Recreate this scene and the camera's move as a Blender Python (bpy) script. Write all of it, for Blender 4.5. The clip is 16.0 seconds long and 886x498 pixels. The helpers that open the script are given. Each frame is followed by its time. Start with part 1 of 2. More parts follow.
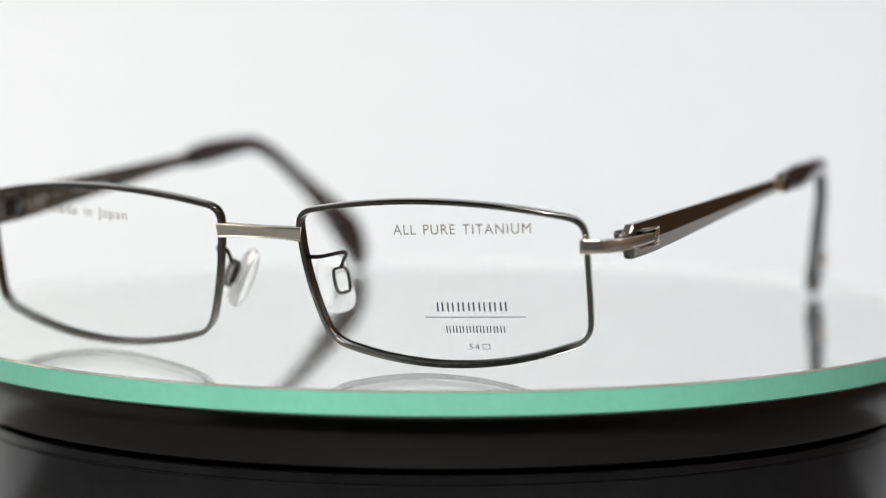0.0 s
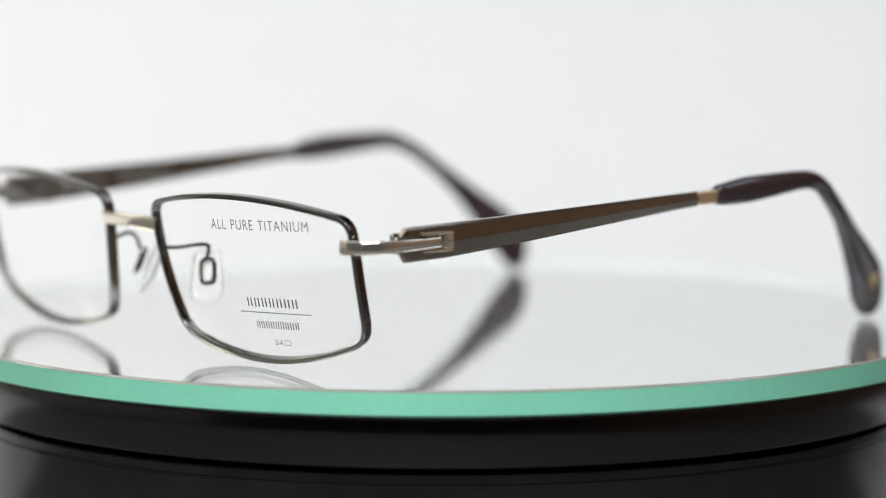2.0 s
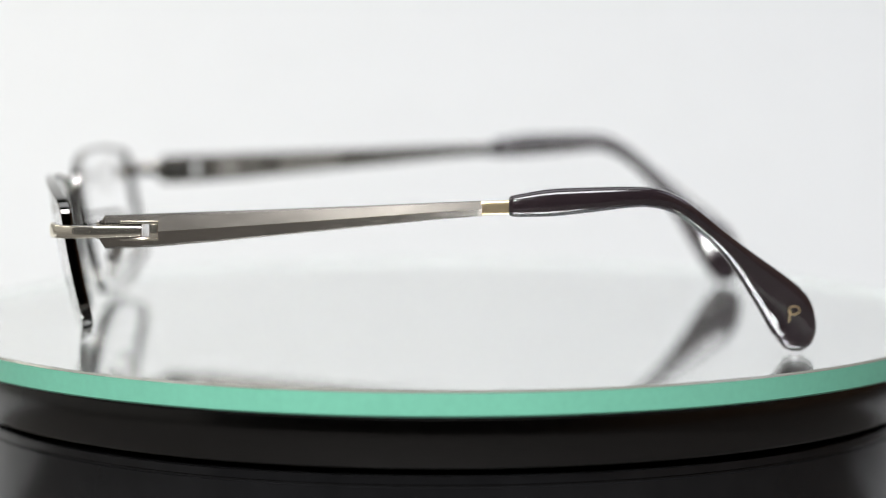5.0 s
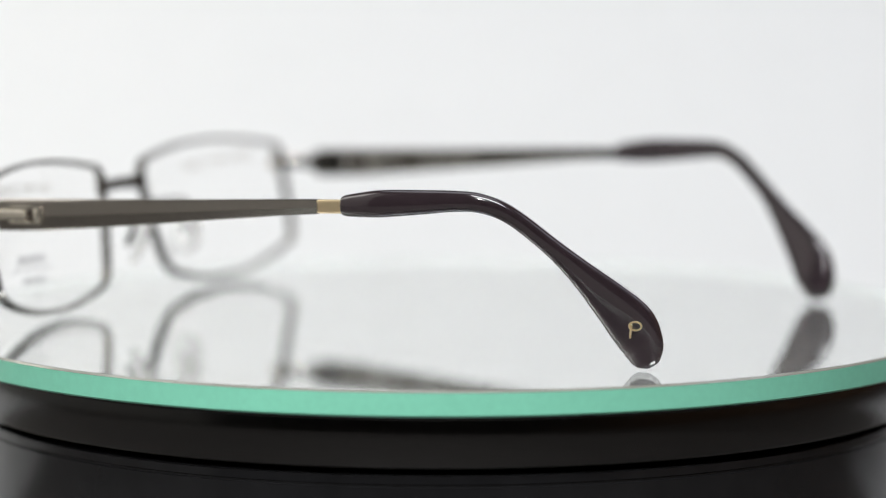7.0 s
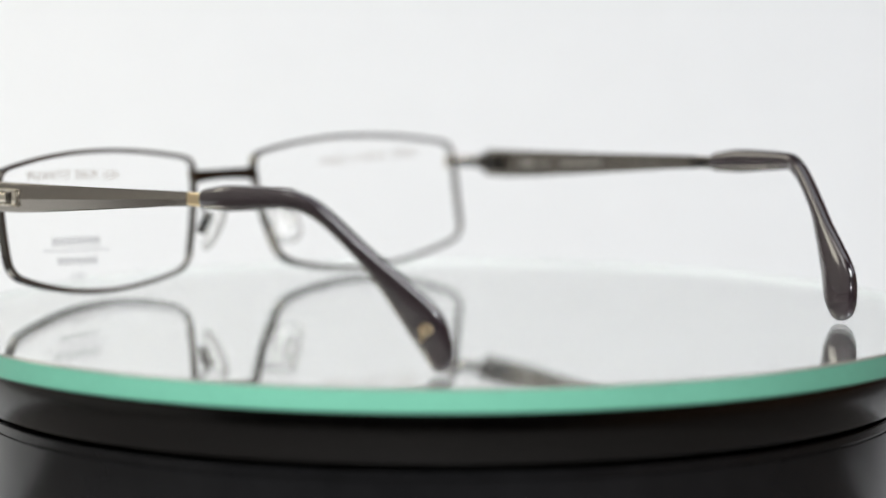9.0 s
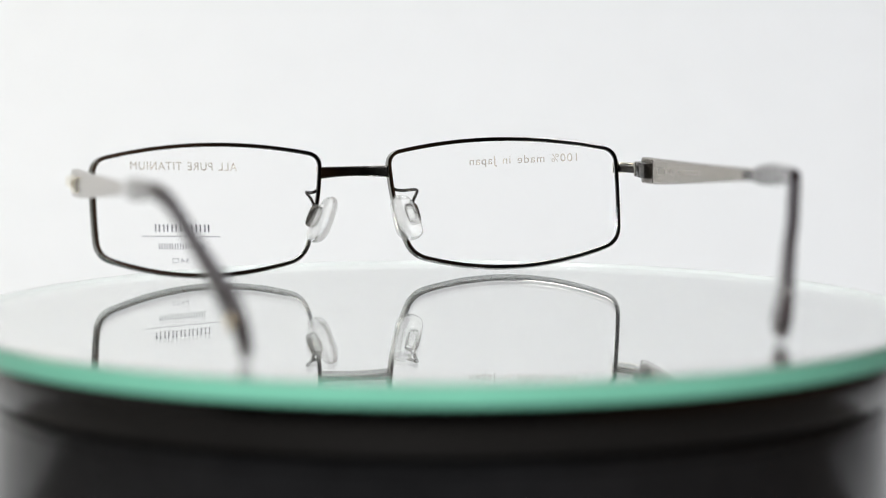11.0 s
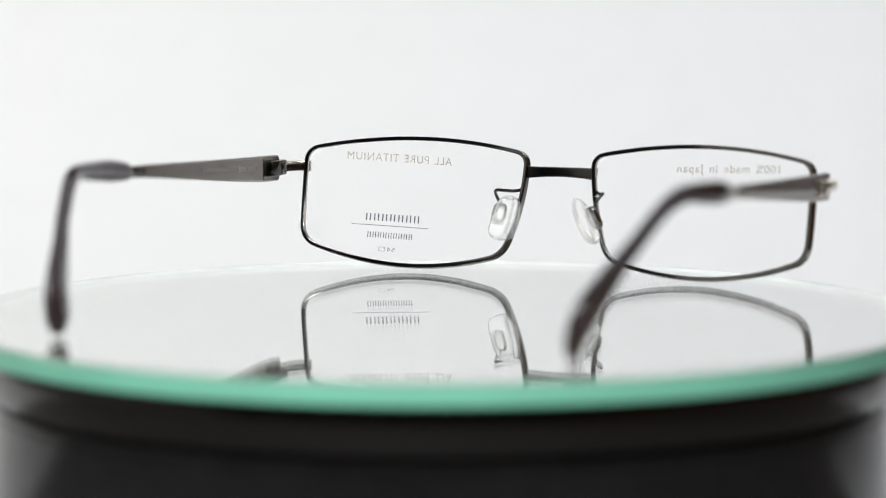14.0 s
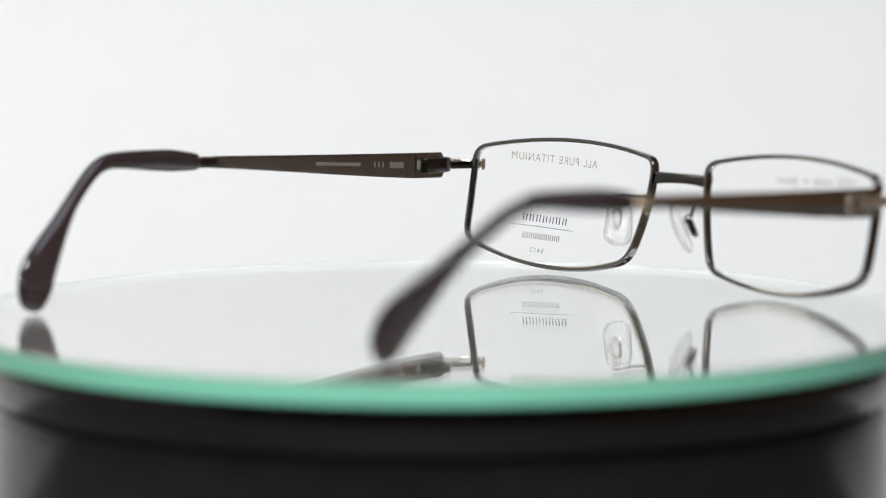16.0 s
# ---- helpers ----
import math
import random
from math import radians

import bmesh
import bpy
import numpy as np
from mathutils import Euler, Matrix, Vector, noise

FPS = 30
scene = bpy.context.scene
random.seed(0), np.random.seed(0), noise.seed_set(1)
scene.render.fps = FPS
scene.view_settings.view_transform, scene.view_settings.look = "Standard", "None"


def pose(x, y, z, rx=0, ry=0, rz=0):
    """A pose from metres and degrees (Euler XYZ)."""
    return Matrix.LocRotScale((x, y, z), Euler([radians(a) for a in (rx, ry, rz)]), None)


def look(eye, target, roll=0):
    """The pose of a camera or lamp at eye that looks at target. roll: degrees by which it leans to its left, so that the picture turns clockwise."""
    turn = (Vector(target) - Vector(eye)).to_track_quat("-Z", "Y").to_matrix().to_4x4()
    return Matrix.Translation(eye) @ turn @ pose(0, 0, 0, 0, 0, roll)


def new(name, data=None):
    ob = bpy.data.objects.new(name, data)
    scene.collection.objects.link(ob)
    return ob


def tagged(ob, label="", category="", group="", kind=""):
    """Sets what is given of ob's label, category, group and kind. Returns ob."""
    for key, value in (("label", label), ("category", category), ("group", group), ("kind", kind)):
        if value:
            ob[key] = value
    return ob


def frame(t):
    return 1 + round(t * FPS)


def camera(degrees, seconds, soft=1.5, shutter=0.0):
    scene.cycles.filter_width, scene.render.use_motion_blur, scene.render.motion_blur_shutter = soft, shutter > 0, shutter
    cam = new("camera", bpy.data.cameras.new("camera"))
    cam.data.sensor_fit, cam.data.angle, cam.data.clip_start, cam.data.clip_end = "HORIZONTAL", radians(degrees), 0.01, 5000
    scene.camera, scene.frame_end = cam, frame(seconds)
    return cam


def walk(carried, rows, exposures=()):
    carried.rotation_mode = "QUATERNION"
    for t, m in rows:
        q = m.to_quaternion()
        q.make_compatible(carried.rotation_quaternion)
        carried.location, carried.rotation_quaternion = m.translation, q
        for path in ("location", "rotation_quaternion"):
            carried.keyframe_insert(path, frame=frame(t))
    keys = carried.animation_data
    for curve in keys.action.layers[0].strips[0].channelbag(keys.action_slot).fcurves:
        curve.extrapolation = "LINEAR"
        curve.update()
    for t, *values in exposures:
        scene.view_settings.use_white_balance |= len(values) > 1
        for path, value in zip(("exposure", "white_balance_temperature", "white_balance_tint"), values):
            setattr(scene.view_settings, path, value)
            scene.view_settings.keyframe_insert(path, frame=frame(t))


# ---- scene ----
MM = 0.001

# ---- camera: on a tripod, drawing back a little while the focus is pulled ----
cam = camera(15.54, 16.0, soft=1.05)
NEAR_VIEW = pose(0.00008, -0.6862, 0.08865, 90 - 6.20, 0, 0)
FAR_VIEW = pose(0.00058, -0.7162, 0.08980, 90 - 6.03, 0, 0)
walk(cam, [(0.0, NEAR_VIEW), (4.0, NEAR_VIEW), (8.2, NEAR_VIEW), (10.3, FAR_VIEW), (13.0, FAR_VIEW), (16.0, FAR_VIEW)],
     exposures=[(0.0, 0.0), (16.0, 0.0)])
focus = new("focus_point")
cam.data.dof.use_dof = True
cam.data.dof.focus_object = focus
cam.data.dof.aperture_fstop = 7.6
cam.data.dof.aperture_blades = 0


# ---- world and lamps ----
world = bpy.data.worlds.new("studio")
scene.world = world
world.use_nodes = True
world.node_tree.nodes["Background"].inputs[0].default_value = (0.9, 0.95, 1.0, 1)
world.node_tree.nodes["Background"].inputs[1].default_value = 0.02


def softbox(name, eye, target, w, h, watts, colour):
    data = bpy.data.lights.new(name, "AREA")
    data.shape, data.size, data.size_y, data.energy, data.color = "RECTANGLE", w, h, watts, colour
    ob = new(name, data)
    ob.matrix_world = look(eye, target)
    return ob


softbox("top_softbox", (0.0, 0.18, 1.25), (0.0, 0.18, 0.0), 1.0, 0.8, 3.3, (0.945, 0.976, 1.045))
# Both backdrop lights are added to wash the paper, warm left, cool right.
softbox("backdrop_fill_warm", (-0.72, 0.0, 0.70), (-0.15, 0.47, 0.14), 0.4, 0.4, 1.3, (1.0, 0.975, 0.94))
softbox("side_lamp_warm", (-0.50, 0.22, 0.30), (-0.20, 0.44, 0.04), 0.2, 0.2, 0.44, (1.0, 0.95, 0.80))
softbox("backdrop_fill_cool", (0.72, 0.0, 0.70), (0.12, 0.47, 0.14), 0.4, 0.4, 0.9, (0.86, 0.93, 1.12))
# Added fill from the front; brightens the champagne metal and green glass edge.
softbox("front_fill", (0.0, -0.75, 1.0), (0.0, -0.08, 0.0), 0.7, 0.40, 11.6, (0.97, 0.985, 1.0))
softbox("small_lamp", (-0.071, -0.361, 0.181), (0.0, 0.0, 0.0), 0.004, 0.004, 0.55, (1.0, 1.0, 0.99)).data.shape = "DISK"


# ---- materials ----
def material(name, colour, rough=0.5, metal=0.0, bump=0.0, scale=400.0, vary=0.0, coat=0.0, transmission=0.0, ior=1.5, alpha=1.0,
             stretch=(1, 1, 1), rough_vary=0.0):
    m = bpy.data.materials.new(name)
    m.use_nodes = True
    nt = m.node_tree
    p = nt.nodes["Principled BSDF"]
    p.inputs["Base Color"].default_value = (*colour, 1)
    p.inputs["Roughness"].default_value = rough
    p.inputs["Metallic"].default_value = metal
    p.inputs["IOR"].default_value = ior
    p.inputs["Coat Weight"].default_value = coat
    p.inputs["Coat Roughness"].default_value = 0.05
    p.inputs["Transmission Weight"].default_value = transmission
    p.inputs["Alpha"].default_value = alpha
    if bump or vary or rough_vary:
        tc = nt.nodes.new("ShaderNodeTexCoord")
        mp = nt.nodes.new("ShaderNodeMapping")
        mp.inputs["Scale"].default_value = stretch
        nt.links.new(tc.outputs["Object"], mp.inputs["Vector"])
        fine = nt.nodes.new("ShaderNodeTexNoise")
        fine.inputs["Scale"].default_value, fine.inputs["Detail"].default_value = scale, 6
        broad = nt.nodes.new("ShaderNodeTexNoise")
        broad.inputs["Scale"].default_value, broad.inputs["Detail"].default_value = scale * 0.07, 3
        nt.links.new(mp.outputs["Vector"], fine.inputs["Vector"])
        nt.links.new(tc.outputs["Object"], broad.inputs["Vector"])
        add = nt.nodes.new("ShaderNodeMath")
        add.operation = "ADD"
        nt.links.new(fine.outputs["Fac"], add.inputs[0])
        nt.links.new(broad.outputs["Fac"], add.inputs[1])
        if vary:
            r = nt.nodes.new("ShaderNodeMapRange")
            r.inputs["From Min"].default_value, r.inputs["From Max"].default_value = 0.6, 1.4
            r.inputs["To Min"].default_value, r.inputs["To Max"].default_value = 1 - vary, 1 + vary
            nt.links.new(add.outputs[0], r.inputs["Value"])
            mul = nt.nodes.new("ShaderNodeVectorMath")
            mul.operation = "SCALE"
            mul.inputs[0].default_value = colour
            nt.links.new(r.outputs[0], mul.inputs["Scale"])
            nt.links.new(mul.outputs[0], p.inputs["Base Color"])
        if rough_vary:
            r2 = nt.nodes.new("ShaderNodeMapRange")
            r2.inputs["From Min"].default_value, r2.inputs["From Max"].default_value = 0.7, 1.3
            r2.inputs["To Min"].default_value, r2.inputs["To Max"].default_value = max(0, rough - rough_vary), rough + rough_vary
            nt.links.new(add.outputs[0], r2.inputs["Value"])
            nt.links.new(r2.outputs[0], p.inputs["Roughness"])
        if bump:
            b = nt.nodes.new("ShaderNodeBump")
            b.inputs["Strength"].default_value, b.inputs["Distance"].default_value = bump, 0.0002
            nt.links.new(fine.outputs["Fac"], b.inputs["Height"])
            nt.links.new(b.outputs["Normal"], p.inputs["Normal"])
    return m


PAPER = material("white_paper", (0.86, 0.87, 0.87), 0.75, bump=0.1, scale=900, vary=0.015)
WALL_WOOD = material("brown_wood_wall", (0.26, 0.138, 0.07), 0.5, bump=0.2, scale=60, vary=0.35, stretch=(1, 1, 0.08))
# Near-black colour stands in for the unlit part of the room.
WALL_DARK = material("dark_wall", (0.03, 0.03, 0.03), 0.8, bump=0.1, scale=80, vary=0.2)
TABLE = material("grey_laminate", (0.125, 0.117, 0.108), 0.5, bump=0.05, scale=150, vary=0.1)
WALL_WHITE = material("white_wall", (0.62, 0.60, 0.55), 0.8, bump=0.1, scale=80, vary=0.05)
WALL_PALE = material("pale_wall", (0.5, 0.5, 0.48), 0.8, bump=0.1, scale=80, vary=0.06)
GUNMETAL = material("polished_gunmetal", (0.215, 0.207, 0.195), 0.07, 1.0, rough_vary=0.04, scale=1500)
STEM = material("dark_nickel", (0.095, 0.09, 0.087), 0.16, 1.0, rough_vary=0.05, scale=1500)
CHAMPAGNE = material("champagne_gold", (0.90, 0.84, 0.72), 0.11, 0.92, rough_vary=0.05, scale=1200)
SATIN = material("satin_titanium", (0.34, 0.315, 0.285), 0.22, 1.0, scale=1200, vary=0.03, stretch=(1, 0.2, 1), rough_vary=0.015)
GOLD = material("gold_collar", (0.85, 0.68, 0.42), 0.28, 0.85, rough_vary=0.0, scale=60)
ENGRAVED = material("engraved_titanium", (0.42, 0.40, 0.37), 0.45, 1.0)
KNUCKLE = material("bright_nickel", (0.55, 0.54, 0.52), 0.14, 1.0, rough_vary=0.04, scale=1500)
ACETATE = material("plum_acetate", (0.026, 0.018, 0.021), 0.13, 0.0, vary=0.35, scale=500, coat=1.0, rough_vary=0.04)
SILICONE = material("clear_silicone", (0.96, 0.96, 0.95), 0.03, transmission=0.86, ior=1.36, bump=0.8, scale=420, stretch=(0.5, 0.5, 1.6))
LENS = material("coated_demo_lens", (1, 1, 1), 0.0, transmission=1.0, ior=1.10)
PRINT_GOLD = material("pale_gold_print", (0.34, 0.30, 0.25), 0.4, 0.4)
PRINT_GREY = material("grey_print", (0.10, 0.10, 0.12), 0.5)
PRINT_SOFT = material("soft_grey_print", (0.06, 0.06, 0.075), 0.5)
PLATE = material("clear_glass", (1.0, 1.0, 1.0), 0.0, transmission=1.0, ior=1.5)


def whitened(m, least, most):
    """Mixes in an uneven white haze that brightens a surface and pales its reflections."""
    nt = m.node_tree
    body = nt.nodes["Principled BSDF"]
    veil = nt.nodes.new("ShaderNodeBsdfDiffuse")
    veil.inputs["Color"].default_value = (0.9, 0.9, 0.88, 1)
    where = nt.nodes.new("ShaderNodeTexCoord")
    mottle = nt.nodes.new("ShaderNodeTexNoise")
    mottle.inputs["Scale"].default_value, mottle.inputs["Detail"].default_value = 60, 5
    amount = nt.nodes.new("ShaderNodeMapRange")
    amount.inputs["From Min"].default_value, amount.inputs["From Max"].default_value = 0.3, 0.7
    amount.inputs["To Min"].default_value, amount.inputs["To Max"].default_value = least, most
    nt.links.new(where.outputs["Object"], mottle.inputs["Vector"])
    nt.links.new(mottle.outputs["Fac"], amount.inputs["Value"])
    haze = nt.nodes.new("ShaderNodeMixShader")
    nt.links.new(amount.outputs[0], haze.inputs["Fac"])
    nt.links.new(body.outputs[0], haze.inputs[1])
    nt.links.new(veil.outputs[0], haze.inputs[2])
    nt.links.new(haze.outputs[0], nt.nodes["Material Output"].inputs["Surface"])


def clearer(m, share):
    """Lets part of the light pass straight through a soft clear body."""
    nt = m.node_tree
    body = nt.nodes["Principled BSDF"]
    glow = nt.nodes.new("ShaderNodeBsdfTransparent")
    glow.inputs["Color"].default_value = (0.99, 0.99, 0.985, 1)
    mix = nt.nodes.new("ShaderNodeMixShader")
    mix.inputs["Fac"].default_value = share
    nt.links.new(body.outputs[0], mix.inputs[1])
    nt.links.new(glow.outputs[0], mix.inputs[2])
    nt.links.new(mix.outputs[0], nt.nodes["Material Output"].inputs["Surface"])


clearer(SILICONE, 0.42)
# White haze put into the glass colour to lift the plate's brightness.
whitened(PLATE, 0.026, 0.05)
SILVER = material("mirror_silvering", (0.965, 0.985, 0.97), 0.0, 1.0)
# Pale tone imitates the mirror's reflection on the inner side of the edge.
INNER_TONE = material("reflection_toned_inner_edge", (0.50, 0.54, 0.515), 0.6, vary=0.05, scale=500)
# Grey-beige stands in for what the clear bevel reflects.
BEVEL = material("bevel_reflection_tone", (0.27, 0.275, 0.24), 0.12, vary=0.1, scale=300)
EDGE = material("ground_green_glass_edge", (0.235, 0.66, 0.48), 0.38, vary=0.06, bump=0.03, scale=700)
BODY = material("charcoal_plastic", (0.012, 0.012, 0.013), 0.16, scale=120, vary=0.3, rough_vary=0.05, ior=1.36)
BLACK = material("black_plastic", (0.011, 0.010, 0.0098), 0.22, bump=0.02, scale=300, vary=0.2, rough_vary=0.06)


# ---- mesh helpers (millimetres in, metres out) ----
def part(name, bm, mat, parent=None, label="", smooth=True):
    bmesh.ops.recalc_face_normals(bm, faces=bm.faces)
    me = bpy.data.meshes.new(name)
    bm.to_mesh(me)
    bm.free()
    me.materials.append(mat)
    for f in me.polygons:
        f.use_smooth = smooth
    ob = new(name, me)
    if smooth:
        me.set_sharp_from_angle(angle=radians(38))
    ob.parent = parent
    if label:
        tagged(ob, label)
    return ob


def spline(points, steps):
    """Catmull-Rom through rows of numbers, open."""
    p = np.array(points, float)
    p = np.vstack([2 * p[0] - p[1], p, 2 * p[-1] - p[-2]])
    out = []
    for i in range(1, len(p) - 2):
        for k in range(steps):
            t = k / steps
            a, b, c, d = p[i - 1:i + 3]
            out.append(0.5 * (2 * b + (c - a) * t + (2 * a - 5 * b + 4 * c - d) * t * t + (3 * b - a - 3 * c + d) * t ** 3))
    out.append(p[-2])
    return np.array(out)


def section(w, d, n, power):
    """A rounded outline w by d; power 2 is an ellipse, more is boxier."""
    out = []
    for k in range(n):
        a = 2 * math.pi * (k + 0.5) / n
        c, s = math.cos(a), math.sin(a)
        out.append((w / 2 * math.copysign(abs(c) ** (2 / power), c), d / 2 * math.copysign(abs(s) ** (2 / power), s)))
    return out


def sweep(points, sizes, depth_axes, n=14, power=3.0, closed=False):
    """Rings of sizes (width, depth) along points; depth lies along depth_axes."""
    bm = bmesh.new()
    m = len(points)
    rings = []
    for i in range(m):
        a, b = (points[i - 1], points[(i + 1) % m]) if closed else (points[max(i - 1, 0)], points[min(i + 1, m - 1)])
        t = Vector(b) - Vector(a)
        t.normalize()
        dep = Vector(depth_axes[i])
        dep = (dep - t * dep.dot(t)).normalized()
        wid = t.cross(dep)
        p = Vector(points[i])
        rings.append([bm.verts.new((p + wid * u + dep * v) * MM) for u, v in section(sizes[i][0], sizes[i][1], n, power)])
    for i in range(m if closed else m - 1):
        r, q = rings[i], rings[(i + 1) % m]
        for k in range(n):
            bm.faces.new((r[k], r[(k + 1) % n], q[(k + 1) % n], q[k]))
    if not closed:
        bm.faces.new(rings[0])
        bm.faces.new(rings[-1])
    return bm


def lathe(profile, n=192, closed=True):
    """Turns (radius, z) rows round the z axis."""
    bm = bmesh.new()
    rings = [[bm.verts.new((r * math.cos(2 * math.pi * k / n) * MM, r * math.sin(2 * math.pi * k / n) * MM, z * MM)) for k in range(n)]
             for r, z in profile]
    pairs = zip(rings, rings[1:] + rings[:1]) if closed else zip(rings, rings[1:])
    for a, b in pairs:
        for k in range(n):
            bm.faces.new((a[k], a[(k + 1) % n], b[(k + 1) % n], b[k]))
    return bm


def block(lo, hi, bevel=0.15, turn=None):
    bm = bmesh.new()
    bmesh.ops.create_cube(bm, size=1)
    size = [b - a for a, b in zip(lo, hi)]
    for v in bm.verts:
        v.co = Vector([(v.co[i] * size[i] + (lo[i] + hi[i]) / 2) * MM for i in range(3)])
    if bevel:
        bmesh.ops.bevel(bm, geom=bm.edges[:], offset=bevel * MM, segments=2, affect="EDGES", profile=0.5)
    if turn:
        bmesh.ops.transform(bm, matrix=turn, verts=bm.verts)
    return bm


# ---- the room ----
def slab(name, lo, hi, mat, label, kind="structure"):
    bm = block([a * 1000 for a in lo], [a * 1000 for a in hi], 0)
    return tagged(part(name, bm, mat, smooth=False), label, name.split("_")[0], kind=kind)


slab("floor", (-1.7, -2.2, -0.90), (1.7, 1.8, -0.82), WALL_DARK, "dark studio floor round the table")
slab("ceiling", (-1.7, -2.2, 2.0), (1.7, 1.8, 2.1), WALL_DARK, "dark unlit studio ceiling above the lamps")
slab("wall_south", (-1.7, -2.3, -0.82), (1.7, -2.2, 2.0), WALL_DARK, "dark unlit wall behind the camera")
slab("wall_north", (-1.7, 1.8, -0.82), (1.7, 1.9, 2.0), WALL_PALE, "pale wall behind the paper backdrop")
# Unseen wall added for reflections: white part brightens metal, near-black part darkens it.
slab("wall_west", (-0.92, -0.65, -0.82), (-0.82, 1.8, 2.0), WALL_WHITE, "unseen white side wall added to brighten the metal from the left")
slab("wall_southwest", (-0.92, -2.2, -0.82), (-0.82, -0.65, 2.0), WALL_DARK, "unseen side wall coloured near-black to keep reflections dark")
slab("wall_east", (1.05, -2.2, -0.82), (1.15, 1.8, 2.0), WALL_WOOD, "brown wood-clad side wall")

TABLE_Z = -0.062


def studio_table():
    table = tagged(new("studio_table"), "grey laminate work table under the white paper sweep", "table")
    part("tabletop", block((-800, -450, -100), (900, 1250, -63), 3), TABLE, table)
    for x in (-760, 850):
        for y in (-400, 1200):
            part("leg", block((x - 30, y - 30, -820), (x + 30, y + 30, -100), 3), WALL_DARK, table)


studio_table()


def backdrop():
    """A sheet of white paper that lies on the table and curves up behind it."""
    rows = [(0.05, TABLE_Z), (0.08, TABLE_Z), (0.12, TABLE_Z), (0.25, TABLE_Z)]
    rows += [(0.25 + 0.2 * math.sin(a), TABLE_Z + 0.2 - 0.2 * math.cos(a)) for a in np.linspace(0.05, radians(52), 20)]
    y0, z0 = rows[-1]
    rows += [(y0 + d * math.cos(radians(52)), z0 + d * math.sin(radians(52))) for d in (0.1, 0.25, 0.5, 0.85)]
    bm = bmesh.new()
    lines = [[bm.verts.new((x, y, z)) for x in (-0.60, -0.30, 0.0, 0.19, 0.38)] for y, z in rows]
    for a, b in zip(lines, lines[1:]):
        for k in range(4):
            bm.faces.new((a[k], a[k + 1], b[k + 1], b[k]))
    ob = part("backdrop", bm, PAPER)
    tagged(ob, "white paper sweep curving up and leaning back behind the turntable", "backdrop", kind="structure")
    thick = ob.modifiers.new("thickness", "SOLIDIFY")
    thick.thickness, thick.offset = 0.0006, -1


backdrop()


# ---- turntable ----
PLATE_R, PLATE_T = 107.2, 4.9


def turntable():
    base = tagged(new("turntable"), "glossy black round turntable standing on the white paper", "turntable")
    part("base_body", lathe([(40, -16.9), (98.9, -16.9), (99.3, -17.2), (99.4, -18.6), (99.1, -18.8), (99.1, -19.1), (99.5, -19.3), (100.4, -40), (100.4, -58), (99.4, -60.5), (94, -61.9), (40, -61.9)]),
         BODY, base)
    platter = part("platter", lathe([(10, PLATE_T * -1 - 0.1), (100.2, PLATE_T * -1 - 0.1), (101.2, -5.6), (101.6, -6.6), (100.9, -14.7), (100.6, -15.3),
                                     (100.1, -15.6), (93, -15.7), (93, -16.7), (10, -16.7)]), BLACK, base, "glossy black turning platter")
    part("spindle", lathe([(1, -5.05), (12, -5.05), (12, -61.9), (1, -61.9)], 48), BLACK, base)
    return platter


PLATTER = turntable()


def glass_plate():
    plate = tagged(new("glass_plate"), "round mirror-backed glass plate with green edge on black turntable", "glass plate")
    n = 192
    r = PLATE_R - 0.75
    for name, z, mat, label in (("glass_top", 0.0, PLATE, "clear glass face"), ("mirror_back", -PLATE_T + 0.25, SILVER, "silvered mirror face")):
        bm = bmesh.new()
        bm.faces.new([bm.verts.new((r * math.cos(2 * math.pi * k / n) * MM, r * math.sin(2 * math.pi * k / n) * MM, z * MM)) for k in range(n)])
        face = part(name, bm, mat, plate, label, smooth=False)
        face.visible_shadow = mat != PLATE
    R = PLATE_R
    part("inner_rim", lathe([(r - 0.02, -0.01), (r - 0.02, -PLATE_T + 0.26)], n, closed=False), INNER_TONE, plate, "inner side of the edge, coloured pale to match the mirror's reflection")
    part("bevel", lathe([(r, -0.02), (r + 0.03, 0.0), (R - 0.40, -0.02), (R - 0.02, -0.40), (R - 0.06, -0.44), (r, -0.44)]), BEVEL, plate, "narrow polished bevel, its reflection put in as grey-beige colour")
    part("edge", lathe([(R - 0.38, -0.45), (R, -0.45), (R, -PLATE_T + 0.35), (R - 0.35, -PLATE_T), (R - 0.38, -PLATE_T + 0.02)]), EDGE, plate,
         "green ground glass edge")
    return plate


GLASS_PLATE = glass_plate()


# ---- eyeglasses ----
def front_y(x, z):
    """How far forward the lens surface lies."""
    u = abs(x) - 35.5
    return -78.6 + 0.09 * u + u * u / 300 + (z - 17) ** 2 / 300 + 0.2 * (27 - z)


def front_normal(x, z):
    e = 0.5
    return Vector(((front_y(x + e, z) - front_y(x - e, z)) / (2 * e), -1, (front_y(x, z + e) - front_y(x, z - e)) / (2 * e))).normalized()


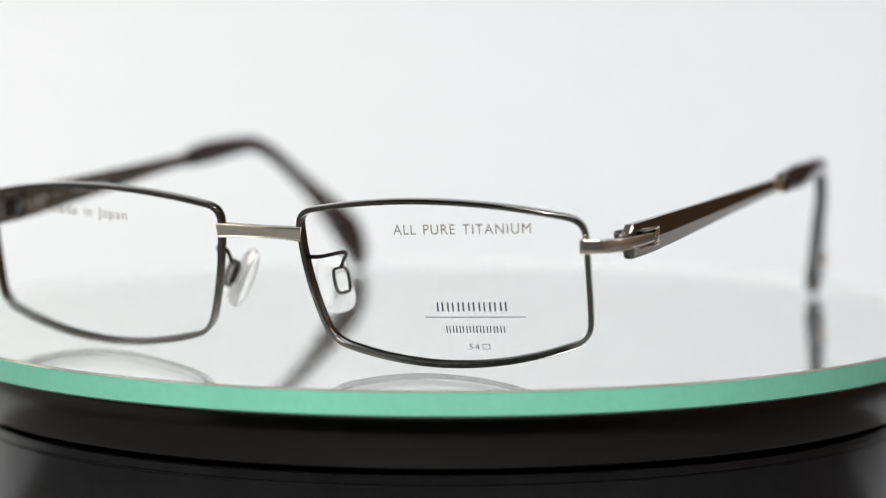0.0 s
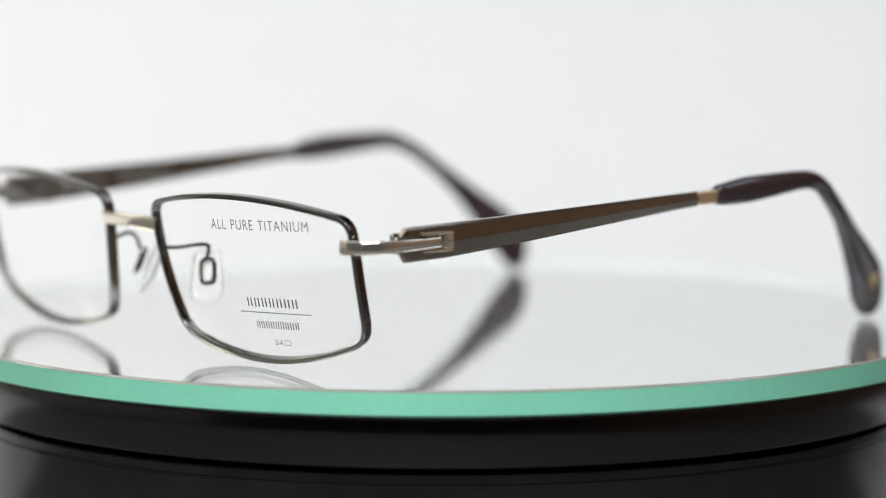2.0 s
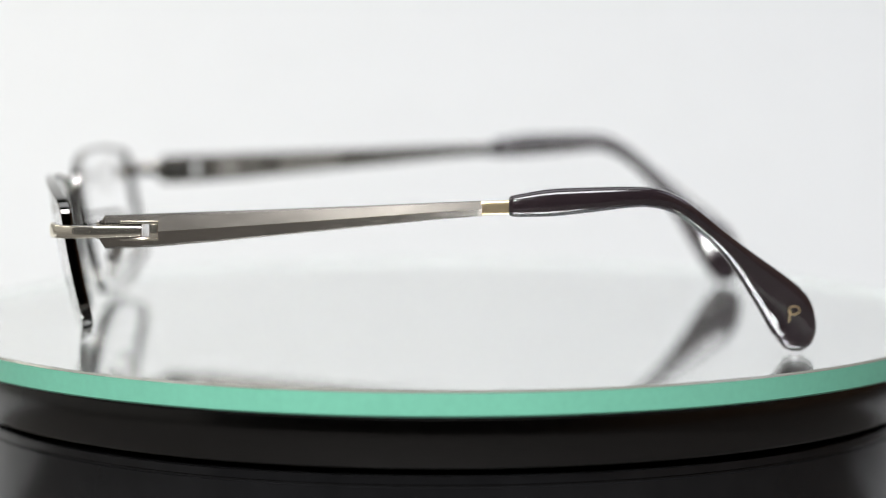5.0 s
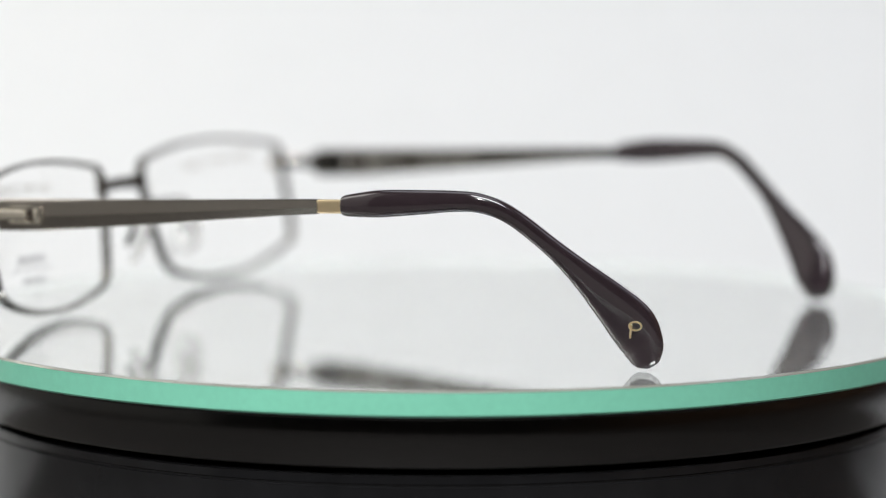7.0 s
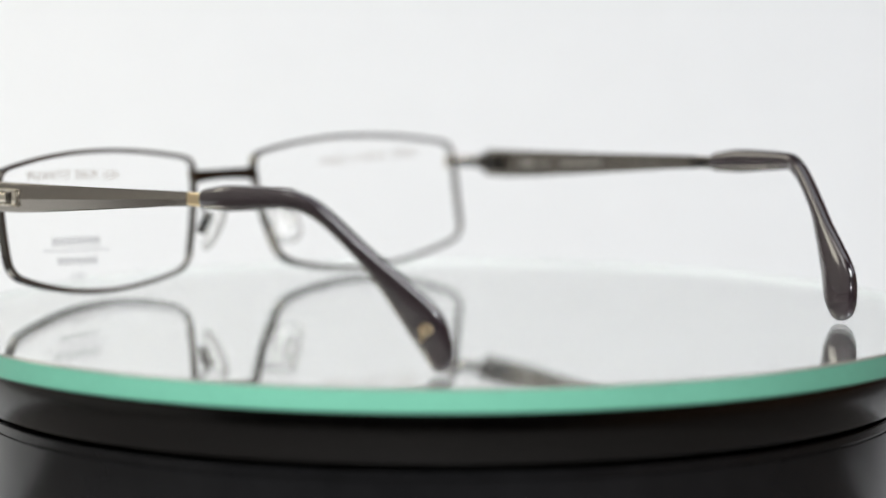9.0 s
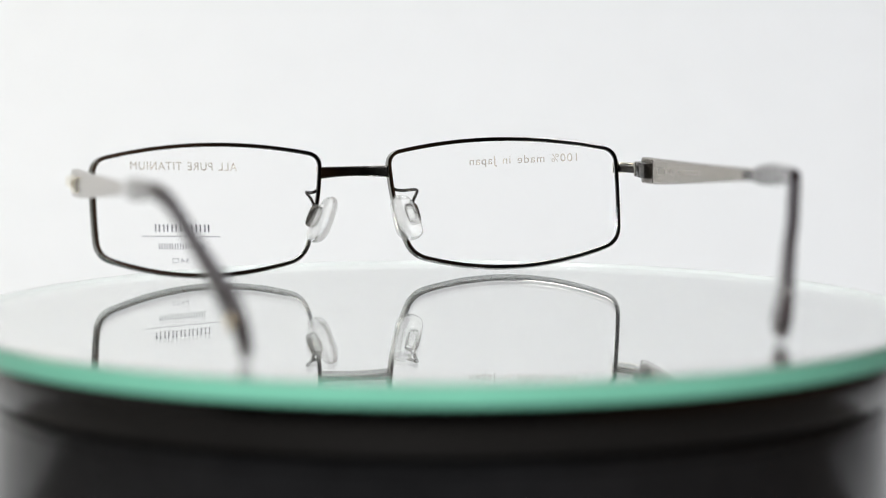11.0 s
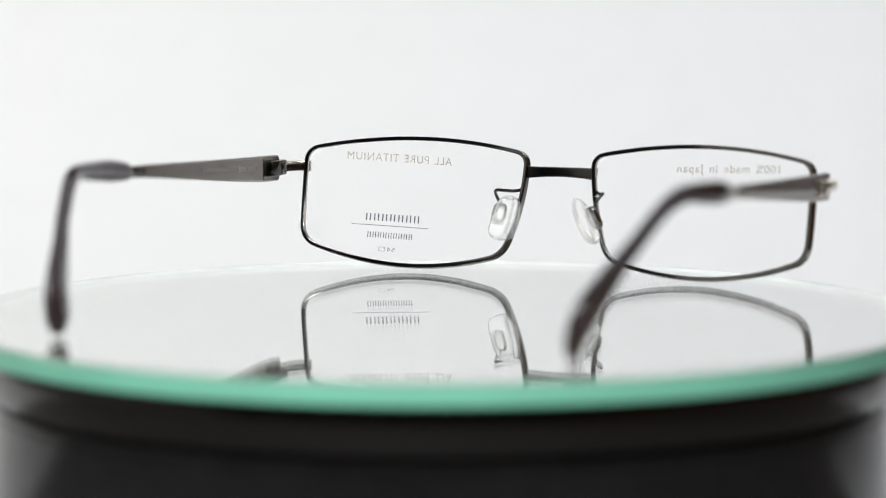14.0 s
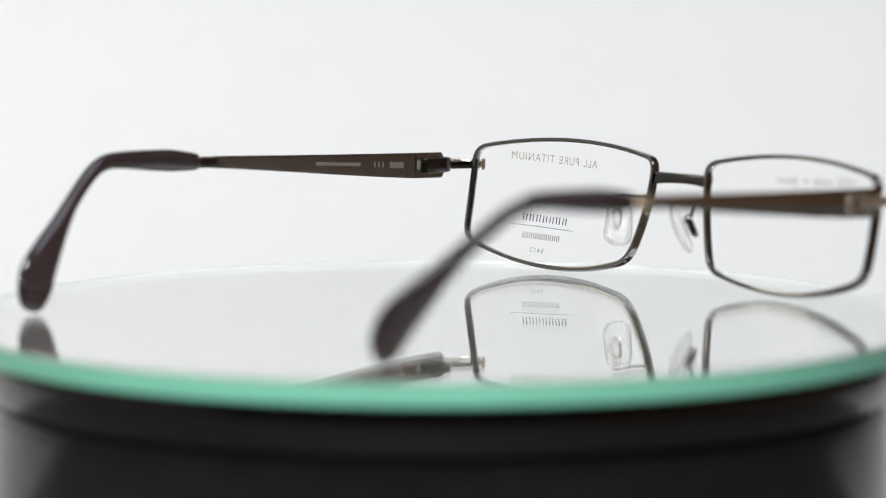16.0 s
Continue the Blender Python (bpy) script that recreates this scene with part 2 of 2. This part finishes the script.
def lens_outline(inset=0.0):
    """A bowed quadrilateral with rounded corners, in (x, z)."""
    corners = [(65.3 - inset, 29.5 - inset * 0.9), (8.6 + inset, 29.2 - inset * 0.9), (13.6 + inset, 4.7 + inset * 0.9), (65.0 - inset, 7.1 + inset * 0.9)]
    bows, radii = [3.0, 1.2, 4.65, 0.3], [3.2, 3.0, 3.6, 3.6]
    sides = []
    for i in range(4):
        a, b = Vector(corners[i]), Vector(corners[(i + 1) % 4])
        d = b - a
        out = Vector((-d.y, d.x)).normalized() * -1
        mid = Vector((37, 17))
        if out.dot((a + b) / 2 - mid) < 0:
            out = -out
        length = d.length
        t0, t1 = radii[i] / length, 1 - radii[(i + 1) % 4] / length
        sides.append([a + d * t + out * bows[i] * 4 * t * (1 - t) for t in np.linspace(t0, t1, 22)])
    out = []
    for i in range(4):
        prev, here, c = sides[i - 1][-1], sides[i][0], Vector(corners[i])
        u = (prev - sides[i - 1][-2]).normalized()
        v = (here - sides[i][1]).normalized()
        den = u.x * v.y - u.y * v.x
        s = ((here.x - prev.x) * v.y - (here.y - prev.y) * v.x) / den
        c = prev + u * s
        for t in np.linspace(0, 1, 9)[1:-1]:
            out.append(prev * (1 - t) ** 2 + c * 2 * t * (1 - t) + here * t * t)
        out += sides[i]
    return out


def make_rim(parent, sx):
    pts, axes = [], []
    for p in lens_outline():
        pts.append((sx * p.x, front_y(p.x, p.y), p.y))
        n = front_normal(p.x, p.y)
        axes.append((sx * n.x, n.y, n.z))
    return part("rim", sweep(pts, [(1.02, 2.1)] * len(pts), axes, 24, 8.0, True), GUNMETAL, parent, "thin polished gunmetal rim with silvery edges")


def make_lens(parent, sx):
    line = lens_outline(0.4)
    c = Vector((37.5, 16.5))
    bm = bmesh.new()
    n = len(line)
    loops = []
    for side in (-0.55, 0.55):
        for f in (1.0, 0.8, 0.6, 0.4, 0.2) if side < 0 else (0.2, 0.4, 0.6, 0.8, 1.0):
            loops.append((side, [bm.verts.new((sx * q.x * MM, (front_y(q.x, q.y) + side) * MM, q.y * MM)) for q in [c + (p - c) * f for p in line]]))
    order = loops[4::-1] + loops[:4:-1]
    order = [o[1] for o in order]
    tip0 = bm.verts.new((sx * c.x * MM, (front_y(c.x, c.y) - 0.55) * MM, c.y * MM))
    tip1 = bm.verts.new((sx * c.x * MM, (front_y(c.x, c.y) + 0.55) * MM, c.y * MM))
    for a, b in zip(order, order[1:]):
        for k in range(n):
            bm.faces.new((a[k], a[(k + 1) % n], b[(k + 1) % n], b[k]))
    for k in range(n):
        bm.faces.new((tip0, order[0][k], order[0][(k + 1) % n]))
        bm.faces.new((tip1, order[-1][(k + 1) % n], order[-1][k]))
    ob = part("lens", bm, LENS, parent, "clear demonstration lens with printed lettering")
    ob.visible_shadow = False
    return ob


def on_lens(bm, sx, x0, z0, slope):
    """Lays a flat (x, y) drawing on the front of the lens from its lower left corner."""
    for v in bm.verts:
        x, z = x0 + v.co.x, z0 + v.co.y + slope * v.co.x
        v.co = Vector((x, front_y(x, z) - 0.60, z)) * MM
    return bm


def lettering(name, text, parent, mat, x0, x1, z0, height, slope):
    data = bpy.data.curves.new(name, "FONT")
    data.body, data.size = text, height / 0.70
    data.space_character, data.space_word = 1.14, 1.35
    tmp = bpy.data.objects.new(name, data)
    scene.collection.objects.link(tmp)
    bpy.context.view_layer.update()
    me = bpy.data.meshes.new_from_object(tmp.evaluated_get(bpy.context.evaluated_depsgraph_get()))
    bpy.data.objects.remove(tmp)
    bm = bmesh.new()
    bm.from_mesh(me)
    bpy.data.meshes.remove(me)
    bmesh.ops.subdivide_edges(bm, edges=[e for e in bm.edges if e.calc_length() > 1.2], cuts=1)
    lo, hi = min(v.co.x for v in bm.verts), max(v.co.x for v in bm.verts)
    for v in bm.verts:
        v.co.x = (v.co.x - lo) * (x1 - x0) / (hi - lo)
    return part(name, on_lens(bm, 1, x0, z0, slope), mat, parent, smooth=False)


def bars(name, rows, parent, mat, x0, z0, slope):
    """Plain bars (x, z, width, height) laid on the lens."""
    bm = bmesh.new()
    for x, z, w, h in rows:
        k = max(1, int(w / 2))
        for i in range(k):
            a, b = x + w * i / k, x + w * (i + 1) / k
            bm.faces.new([bm.verts.new((u, v, 0)) for u, v in ((a, z), (b, z), (b, z + h), (a, z + h))])
    return part(name, on_lens(bm, 1, x0, z0, slope), mat, parent, smooth=False)


def make_bridge(parent):
    xs = np.linspace(-9.1, 9.1, 25)
    pts = [(x, -79.6 + 0.008 * x * x, 24.9 + 0.25 * (1 - (x / 9.6) ** 2)) for x in xs]
    sizes = [(2.4 + 0.55 * min(1, abs(x) / 9.0) ** 2, 1.5) for x in xs]
    bridge = part("bridge", sweep(pts, [(h, 0.9) for h, d in sizes], [(0, 1, 0.2)] * 25, 20, 4.0), CHAMPAGNE, parent, "polished champagne metal bridge")
    # Dark back layer imitates the dark room reflected in the bridge's rear.
    back = [(x * 0.93, y + 0.9, z + 0.02) for x, y, z in pts]
    part("bridge_back", sweep(back, [(h * 0.97, 0.95) for h, d in sizes], [(0, 1, 0.18)] * 25, 16, 5.0), STEM, bridge, "back of the bridge, coloured dark to imitate its dark reflection")
    return bridge


def make_end_piece(parent, sx):
    rows = spline([(65.45, -75.25, 25.0, 2.85, 1.2), (66.6, -75.0, 25.0, 2.8, 1.3), (69.2, -73.4, 25.0, 2.55, 1.4), (71.1, -70.6, 25.1, 2.45, 1.4),
                   (72.0, -66.8, 25.2, 2.3, 1.3), (72.25, -62, 25.3, 2.1, 1.1), (72.3, -57.9, 25.4, 1.9, 0.9)], 6)
    pts = [(sx * r[0], r[1], r[2]) for r in rows]
    axes = []
    for i in range(len(pts)):
        t = Vector(pts[min(i + 1, len(pts) - 1)]) - Vector(pts[max(i - 1, 0)])
        axes.append(t.cross(Vector((0, 0, 1))).normalized())
    return part("end_piece", sweep(pts, [(r[3], r[4]) for r in rows], axes, 20, 4.0), CHAMPAGNE, parent, "curved champagne metal end piece")


def make_hinge(parent, sx):
    hinge = part("hinge", block((min(sx * 68.0, sx * 69.9), -66.0, 23.4), (max(sx * 68.0, sx * 69.9), -58.4, 27.2), 0.3), STEM, parent, "dark nickel hinge block")
    for z0, z1 in ((23.6, 24.5), (24.65, 25.85), (26.0, 27.0)):
        bm = lathe([(0.3, z0), (1.0, z0), (1.1, z0 + 0.12), (1.1, z1 - 0.12), (1.0, z1), (0.3, z1)], 20)
        bmesh.ops.translate(bm, vec=Vector((sx * 68.9, -65.6, 0)) * MM, verts=bm.verts)
        part("knuckle", bm, KNUCKLE, hinge, "bright nickel hinge knuckle")
    bm = sweep([(sx * 65.6, -73.2, 25.0), (sx * 67.0, -71.2, 25.0), (sx * 68.2, -68.8, 25.0), (sx * 68.9, -66.8, 25.0)], [(1.9, 1.5)] * 4, [(sx, 0.6, 0)] * 4, 12, 4.0)
    part("stem", bm, STEM, hinge)
    # Solid black block stands in for the shade inside a hinge opening.
    part("slot_shade", block((min(sx * 69.2, sx * 69.45), -59.6, 24.0), (max(sx * 69.2, sx * 69.45), -58.6, 26.6), 0.1), BLACK, hinge)
    return hinge


def make_temple(parent, sx):
    """A blade with a lengthwise ridge on the outside, tapering to the back, its front end cut to a blunt point."""
    rows = [(-65.7, 26.7, 23.4), (-64.7, 28.3, 21.9), (-55, 28.6, 22.3), (-45, 28.95, 23.15), (-30, 29.5, 24.6), (-15, 30.1, 26.1), (0, 30.75, 27.6), (6.9, 31.0, 28.15)]
    bm = bmesh.new()
    rings = []
    for i, (y, top, bot) in enumerate(rows):
        h = top - bot
        ridge = bot + h * 0.47
        thick = 2.3 - 0.9 * (y + 65) / 72
        out, inn = 71.85 - (0.25 if i == 0 else 0), 71.85 - thick
        ring = [(inn + 0.25, top), (out - 0.75, top), (out - 0.42, top - h * 0.06), (out, ridge), (out - 0.42, bot + h * 0.06), (out - 0.7, bot), (inn + 0.25, bot),
                (inn, bot + 0.3), (inn, top - 0.3)]
        rings.append([bm.verts.new((sx * x * MM, y * MM, z * MM)) for x, z in ring])
    for a, b in zip(rings, rings[1:]):
        for k in range(9):
            bm.faces.new((a[k], a[(k + 1) % 9], b[(k + 1) % 9], b[k]))
    bm.faces.new(rings[0])
    bm.faces.new(rings[-1])
    temple = part("temple", bm, SATIN, parent, "ridged satin gunmetal titanium temple")
    for lo, hi in (((68.5, -57.7, 24.25), (73.5, -56.3, 26.65)), ((70.95, -67.0, 24.0), (73.5, -60.8, 26.9))):
        xa, xb = sorted((sx * lo[0], sx * hi[0]))
        cutter = part("cutter", block((xa, lo[1], lo[2]), (xb, hi[1], hi[2]), 0), SATIN)
        cut = temple.modifiers.new("cut", "BOOLEAN")
        cut.operation, cut.solver, cut.object = "DIFFERENCE", "EXACT", cutter
        bpy.context.view_layer.update()
        me = bpy.data.meshes.new_from_object(temple.evaluated_get(bpy.context.evaluated_depsgraph_get()))
        temple.modifiers.clear()
        temple.data = me
        bpy.data.objects.remove(cutter)
    temple.data.name = "temple"
    temple.data.set_sharp_from_angle(angle=radians(8))
    # plate with a slot, in which the end piece stops
    x0, x1 = sorted((sx * 71.3, sx * 72.35))
    part("slot_rail", block((x0, -61.8, 26.75), (x1, -54.6, 27.3), 0.12), CHAMPAGNE, temple)
    part("slot_rail", block((x0, -61.8, 23.55), (x1, -54.6, 24.1), 0.12), CHAMPAGNE, temple)
    part("slot_bar", block((x0, -56.2, 24.1), (x1, -54.6, 26.75), 0.12), CHAMPAGNE, temple)
    # thin inner layer, behind the hinge, with its engraving as plain bars
    def inner(y):
        return 71.85 - 2.3 + 0.9 * (y + 65) / 72

    rings, bm = [], bmesh.new()
    for y, top, bot in ((-55.4, 28.25, 22.7), (-45, 28.6, 23.5), (-30, 29.15, 24.95), (-15, 29.75, 26.45), (0, 30.4, 27.95), (5.5, 30.6, 28.4)):
        x = inner(y)
        ring = [(x + 0.2, top), (x - 0.3, top), (x - 0.45, top - 0.15), (x - 0.45, bot + 0.15), (x - 0.3, bot), (x + 0.2, bot)]
        rings.append([bm.verts.new((sx * p * MM, y * MM, z * MM)) for p, z in ring])
    for a, b in zip(rings, rings[1:]):
        for k in range(6):
            bm.faces.new((a[k], a[(k + 1) % 6], b[(k + 1) % 6], b[k]))
    bm.faces.new(rings[0])
    bm.faces.new(rings[-1])
    plate = part("inner_plate", bm, SATIN, temple)
    part("front_edge", block((min(sx * 69.1, sx * 70.2), -55.75, 22.75), (max(sx * 69.1, sx * 70.2), -55.42, 28.2), 0.05), STEM, temple)
    for y0, y1, zc, tall in ((-51.5, -47.0, 25.95, 1.5), (-45.0, -44.5, 26.25, 1.3), (-43.7, -43.2, 26.35, 1.3), (-42.4, -41.9, 26.4, 1.3), (-37.5, -23.5, 27.2, 0.8)):
        x = inner((y0 + y1) / 2) - 0.45
        a, b = sorted((sx * (x - 0.03), sx * (x + 0.3)))
        bm = block((a, y0, zc - tall / 2), (b, y1, zc + tall / 2), 0)
        for v in bm.verts:
            v.co.x += sx * 0.0125 * (v.co.y - (y0 + y1) / 2 * MM)
            v.co.z += 0.065 * (v.co.y - (y0 + y1) / 2 * MM)
        part("engraved_bar", bm, ENGRAVED, plate)
    return temple


def make_collar(parent, sx):
    ys = (6.7, 7.1, 9, 11.2, 12.4)
    sizes = [(2.45, 0.9), (2.7, 1.0), (2.7, 1.0), (2.7, 1.0), (2.7, 1.0)]
    collar = part("collar", sweep([(sx * 71.15, y, 29.62 + (y - 7) * 0.03) for y in ys], sizes, [(1, 0, 0)] * 5, 16, 4.0), GOLD, parent, "gold metal collar")
    part("collar_back", sweep([(sx * 70.35, y, 29.62 + (y - 7) * 0.03) for y in ys], [(h * 0.97, d * 0.9) for h, d in sizes], [(1, 0, 0)] * 5, 16, 4.0), STEM, collar)
    return collar


def make_tip(parent, sx):
    """The acetate sleeve: a swelling grip, a bend over the ear, a thin neck and a broad paddle."""
    rows = spline([(12.0, 29.95, 71.0, 2.5, 2.3), (12.15, 29.95, 71.0, 3.1, 2.8), (12.5, 29.97, 71.02, 3.5, 3.15), (13.2, 30.03, 71.05, 3.85, 3.4), (15.5, 30.25, 71.1, 4.3, 3.6), (20.5, 30.7, 71.1, 4.9, 3.9), (28.0, 31.2, 70.6, 4.4, 3.7), (35.0, 31.6, 69.9, 3.7, 3.3),
                   (39.5, 31.4, 69.3, 3.4, 3.1), (43.4, 30.0, 68.2, 3.1, 3.0), (47.2, 27.4, 66.9, 2.9, 2.9), (53.0, 22.5, 64.8, 3.2, 2.9), (57.8, 17.8, 62.6, 4.8, 3.0),
                   (62.2, 13.2, 60.7, 7.2, 3.1), (66.3, 8.5, 58.9, 9.3, 3.1), (68.0, 5.0, 58.0, 8.7, 3.0), (68.4, 2.7, 57.7, 7.2, 2.7), (68.4, 1.2, 57.6, 5.1, 2.1),
                   (68.4, 0.35, 57.6, 2.4, 1.1)], 6)
    pts = []
    for r in rows:
        far = min(1, max(0, (r[0] - 40) / 28))
        dx, dy = (0.1, 0.0) if sx > 0 else (-1.5, -1.8)
        if sx < 0:
            # this tip bends down a little sooner than the other
            bend = min(1, max(0, (r[0] - 33) / 9))
            dx, dy = dx * far + 0.1 * bend, dy * far - (1.9 - 0.5 * far) * bend
        else:
            dx, dy = dx * far, dy * far
        pts.append((sx * (r[2] + dx), r[0] + dy, r[1] + 0.4 * min(1, far * 4) * min(1, max(0, (r[1] - 0.35) / 10))))
    tip = part("temple_tip", sweep(pts, [(r[3] + 0.35 * min(1, r[1] / 8), r[4]) for r in rows], [(sx, 0.0, 0)] * len(pts), 24, 2.7), ACETATE, parent,
               "dark plum acetate temple tip with a broad paddle end")
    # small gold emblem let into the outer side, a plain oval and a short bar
    cx, cy, cz = (60.55, 67.8, 7.8) if sx > 0 else (58.7, 66.6, 8.0)
    loop = [(sx * (cx + 0.0 - 0.3 * 1.1 * math.cos(a)), cy + 1.1 * math.cos(a), cz + 0.8 + 0.8 * math.sin(a)) for a in np.linspace(0, 2 * math.pi, 24, endpoint=False)]
    if sx < 0:
        return tip
    part("emblem", sweep(loop, [(0.36, 0.5)] * 24, [(1, 0, 0)] * 24, 8, 3.0, True), GOLD, tip, "small gold oval emblem")
    part("emblem_bar", sweep([(sx * (cx + 0.1), cy - 0.75, cz + 0.9), (sx * (cx + 0.16), cy - 1.0, cz - 1.5)], [(0.4, 0.5)] * 2, [(1, 0, 0)] * 2, 8, 3.0), GOLD, tip)
    return tip


def make_nose_pad(parent, sx):
    wire = spline([(9.9, -77.3, 20.7), (10.5, -76.4, 20.5), (11.5, -74.9, 20.5), (12.8, -72.8, 20.8), (13.6, -70.9, 21.0), (13.7, -69.6, 20.7), (13.1, -68.9, 19.8), (12.5, -68.8, 18.6), (12.3, -68.7, 17.6)], 5)
    arm = part("pad_arm", sweep([(sx * p[0], p[1], p[2]) for p in wire], [(0.75, 0.8)] * len(wire), [(0.3, 0.2, 1)] * len(wire), 10, 2.0), STEM, parent, "bent dark nickel pad arm")
    n = Vector((-0.52 * sx, 0.83, -0.387)).normalized()
    up = Vector((-0.36 * sx, 0.24, 1))
    up = (up - n * up.dot(n)).normalized()
    side = up.cross(n)
    c = Vector((sx * 12.3, -68.6, 15.4))
    loop = []
    for k in range(28):
        a = 2 * math.pi * k / 28
        u, v = math.cos(a), math.sin(a)
        loop.append(c + side * 1.4 * math.copysign(abs(u) ** 0.5, u) + up * 2.5 * math.copysign(abs(v) ** 0.6, v))
    part("pad_box", sweep(loop, [(0.75, 1.3)] * 28, [n] * 28, 10, 3.0, True), GUNMETAL, arm)
    bm = bmesh.new()
    bmesh.ops.create_uvsphere(bm, u_segments=32, v_segments=20, radius=1)
    for v in bm.verts:
        x, y, z = v.co
        x *= math.sqrt(1 + z * z)
        wide = 3.4 + 0.45 * -z
        q = c + Vector((-1.4 * sx, 0, 0)) + n * 2.0 + up * (-0.3) + side * (x * wide) + up * (math.copysign(abs(z) ** 0.85, z) * 6.1) + n * (y * 1.35 - 0.5 * (x * x) - 0.4 * z * z)
        v.co = q * MM
    part("nose_pad", bm, SILICONE, parent, "clear soft silicone nose pad").visible_shadow = False
    part("pad_boss", sweep([c - n * 0.6, c + n * 0.4, c + n * 1.4], [(2.4, 3.6)] * 3, [up] * 3, 12, 4.0), SILICONE, arm).visible_shadow = False
    return arm


def eyeglasses():
    g = tagged(new("eyeglasses"), "open gunmetal eyeglasses with clear lenses standing on a mirrored plate", "eyeglasses")
    make_bridge(g)
    for sx in (1, -1):
        make_rim(g, sx)
        lens = make_lens(g, sx)
        make_end_piece(g, sx)
        make_hinge(g, sx)
        make_temple(g, sx)
        make_collar(g, sx)
        make_tip(g, sx)
        make_nose_pad(g, sx)
        if sx > 0:
            lettering("lettering", "ALL PURE TITANIUM", lens, PRINT_GOLD, 29.0, 55.7, 25.8, 1.95, 0.045)
            for i in range(7):
                bars("mark", [(i * 2.05, 0, 0.34, 1.75), (i * 2.05 + 0.95, 0, 0.34, 1.75)], lens, PRINT_SOFT, 36.5, 11.45, 0.045)
            bars("line", [(0, 0, 19.6, 0.16)], lens, PRINT_GREY, 33.9, 10.15, 0.045)
            for i in range(9):
                bars("mark", [(i * 1.32, 0, 0.24, 1.4), (i * 1.32 + 0.62, 0, 0.24, 1.4)], lens, PRINT_SOFT, 37.9, 7.35, 0.045)
            lettering("lettering", "54", lens, PRINT_GREY, 42.0, 44.0, 4.35, 1.05, 0.045)
            bars("box_mark", [(0, 0, 1.5, 0.12), (0, 0.95, 1.5, 0.12), (0, 0.12, 0.12, 0.83), (1.38, 0.12, 0.12, 0.83)], lens, PRINT_GREY, 44.6, 4.45, 0.045)
        else:
            lettering("lettering", "100% made in Japan", lens, PRINT_GOLD, -56.3, -29.6, 26.8, 1.95, -0.03)
    return g


EYEGLASSES = eyeglasses()


# ---- what moves ----
def motions():
    turn = lambda t: -(26.8 + 12.549 * t)
    times = [i * 0.5 for i in range(33)]
    walk(GLASS_PLATE, [(t, pose(0, 0, 0, 0, 0, turn(t))) for t in times])
    walk(PLATTER, [(t, pose(0, 0, 0, 0, 0, turn(t))) for t in times])
    walk(EYEGLASSES, [(t, pose(0, 0, 0, 0, 0, turn(t)) @ pose(0.75 * MM, 0, 0.0001)) for t in times])
    near, far = pose(0, -0.080, 0.015), pose(0, 0.080, 0.015)
    walk(focus, [(0.0, near), (4.0, near), (8.2, near), (10.3, far), (13.0, far), (16.0, far)])


motions()
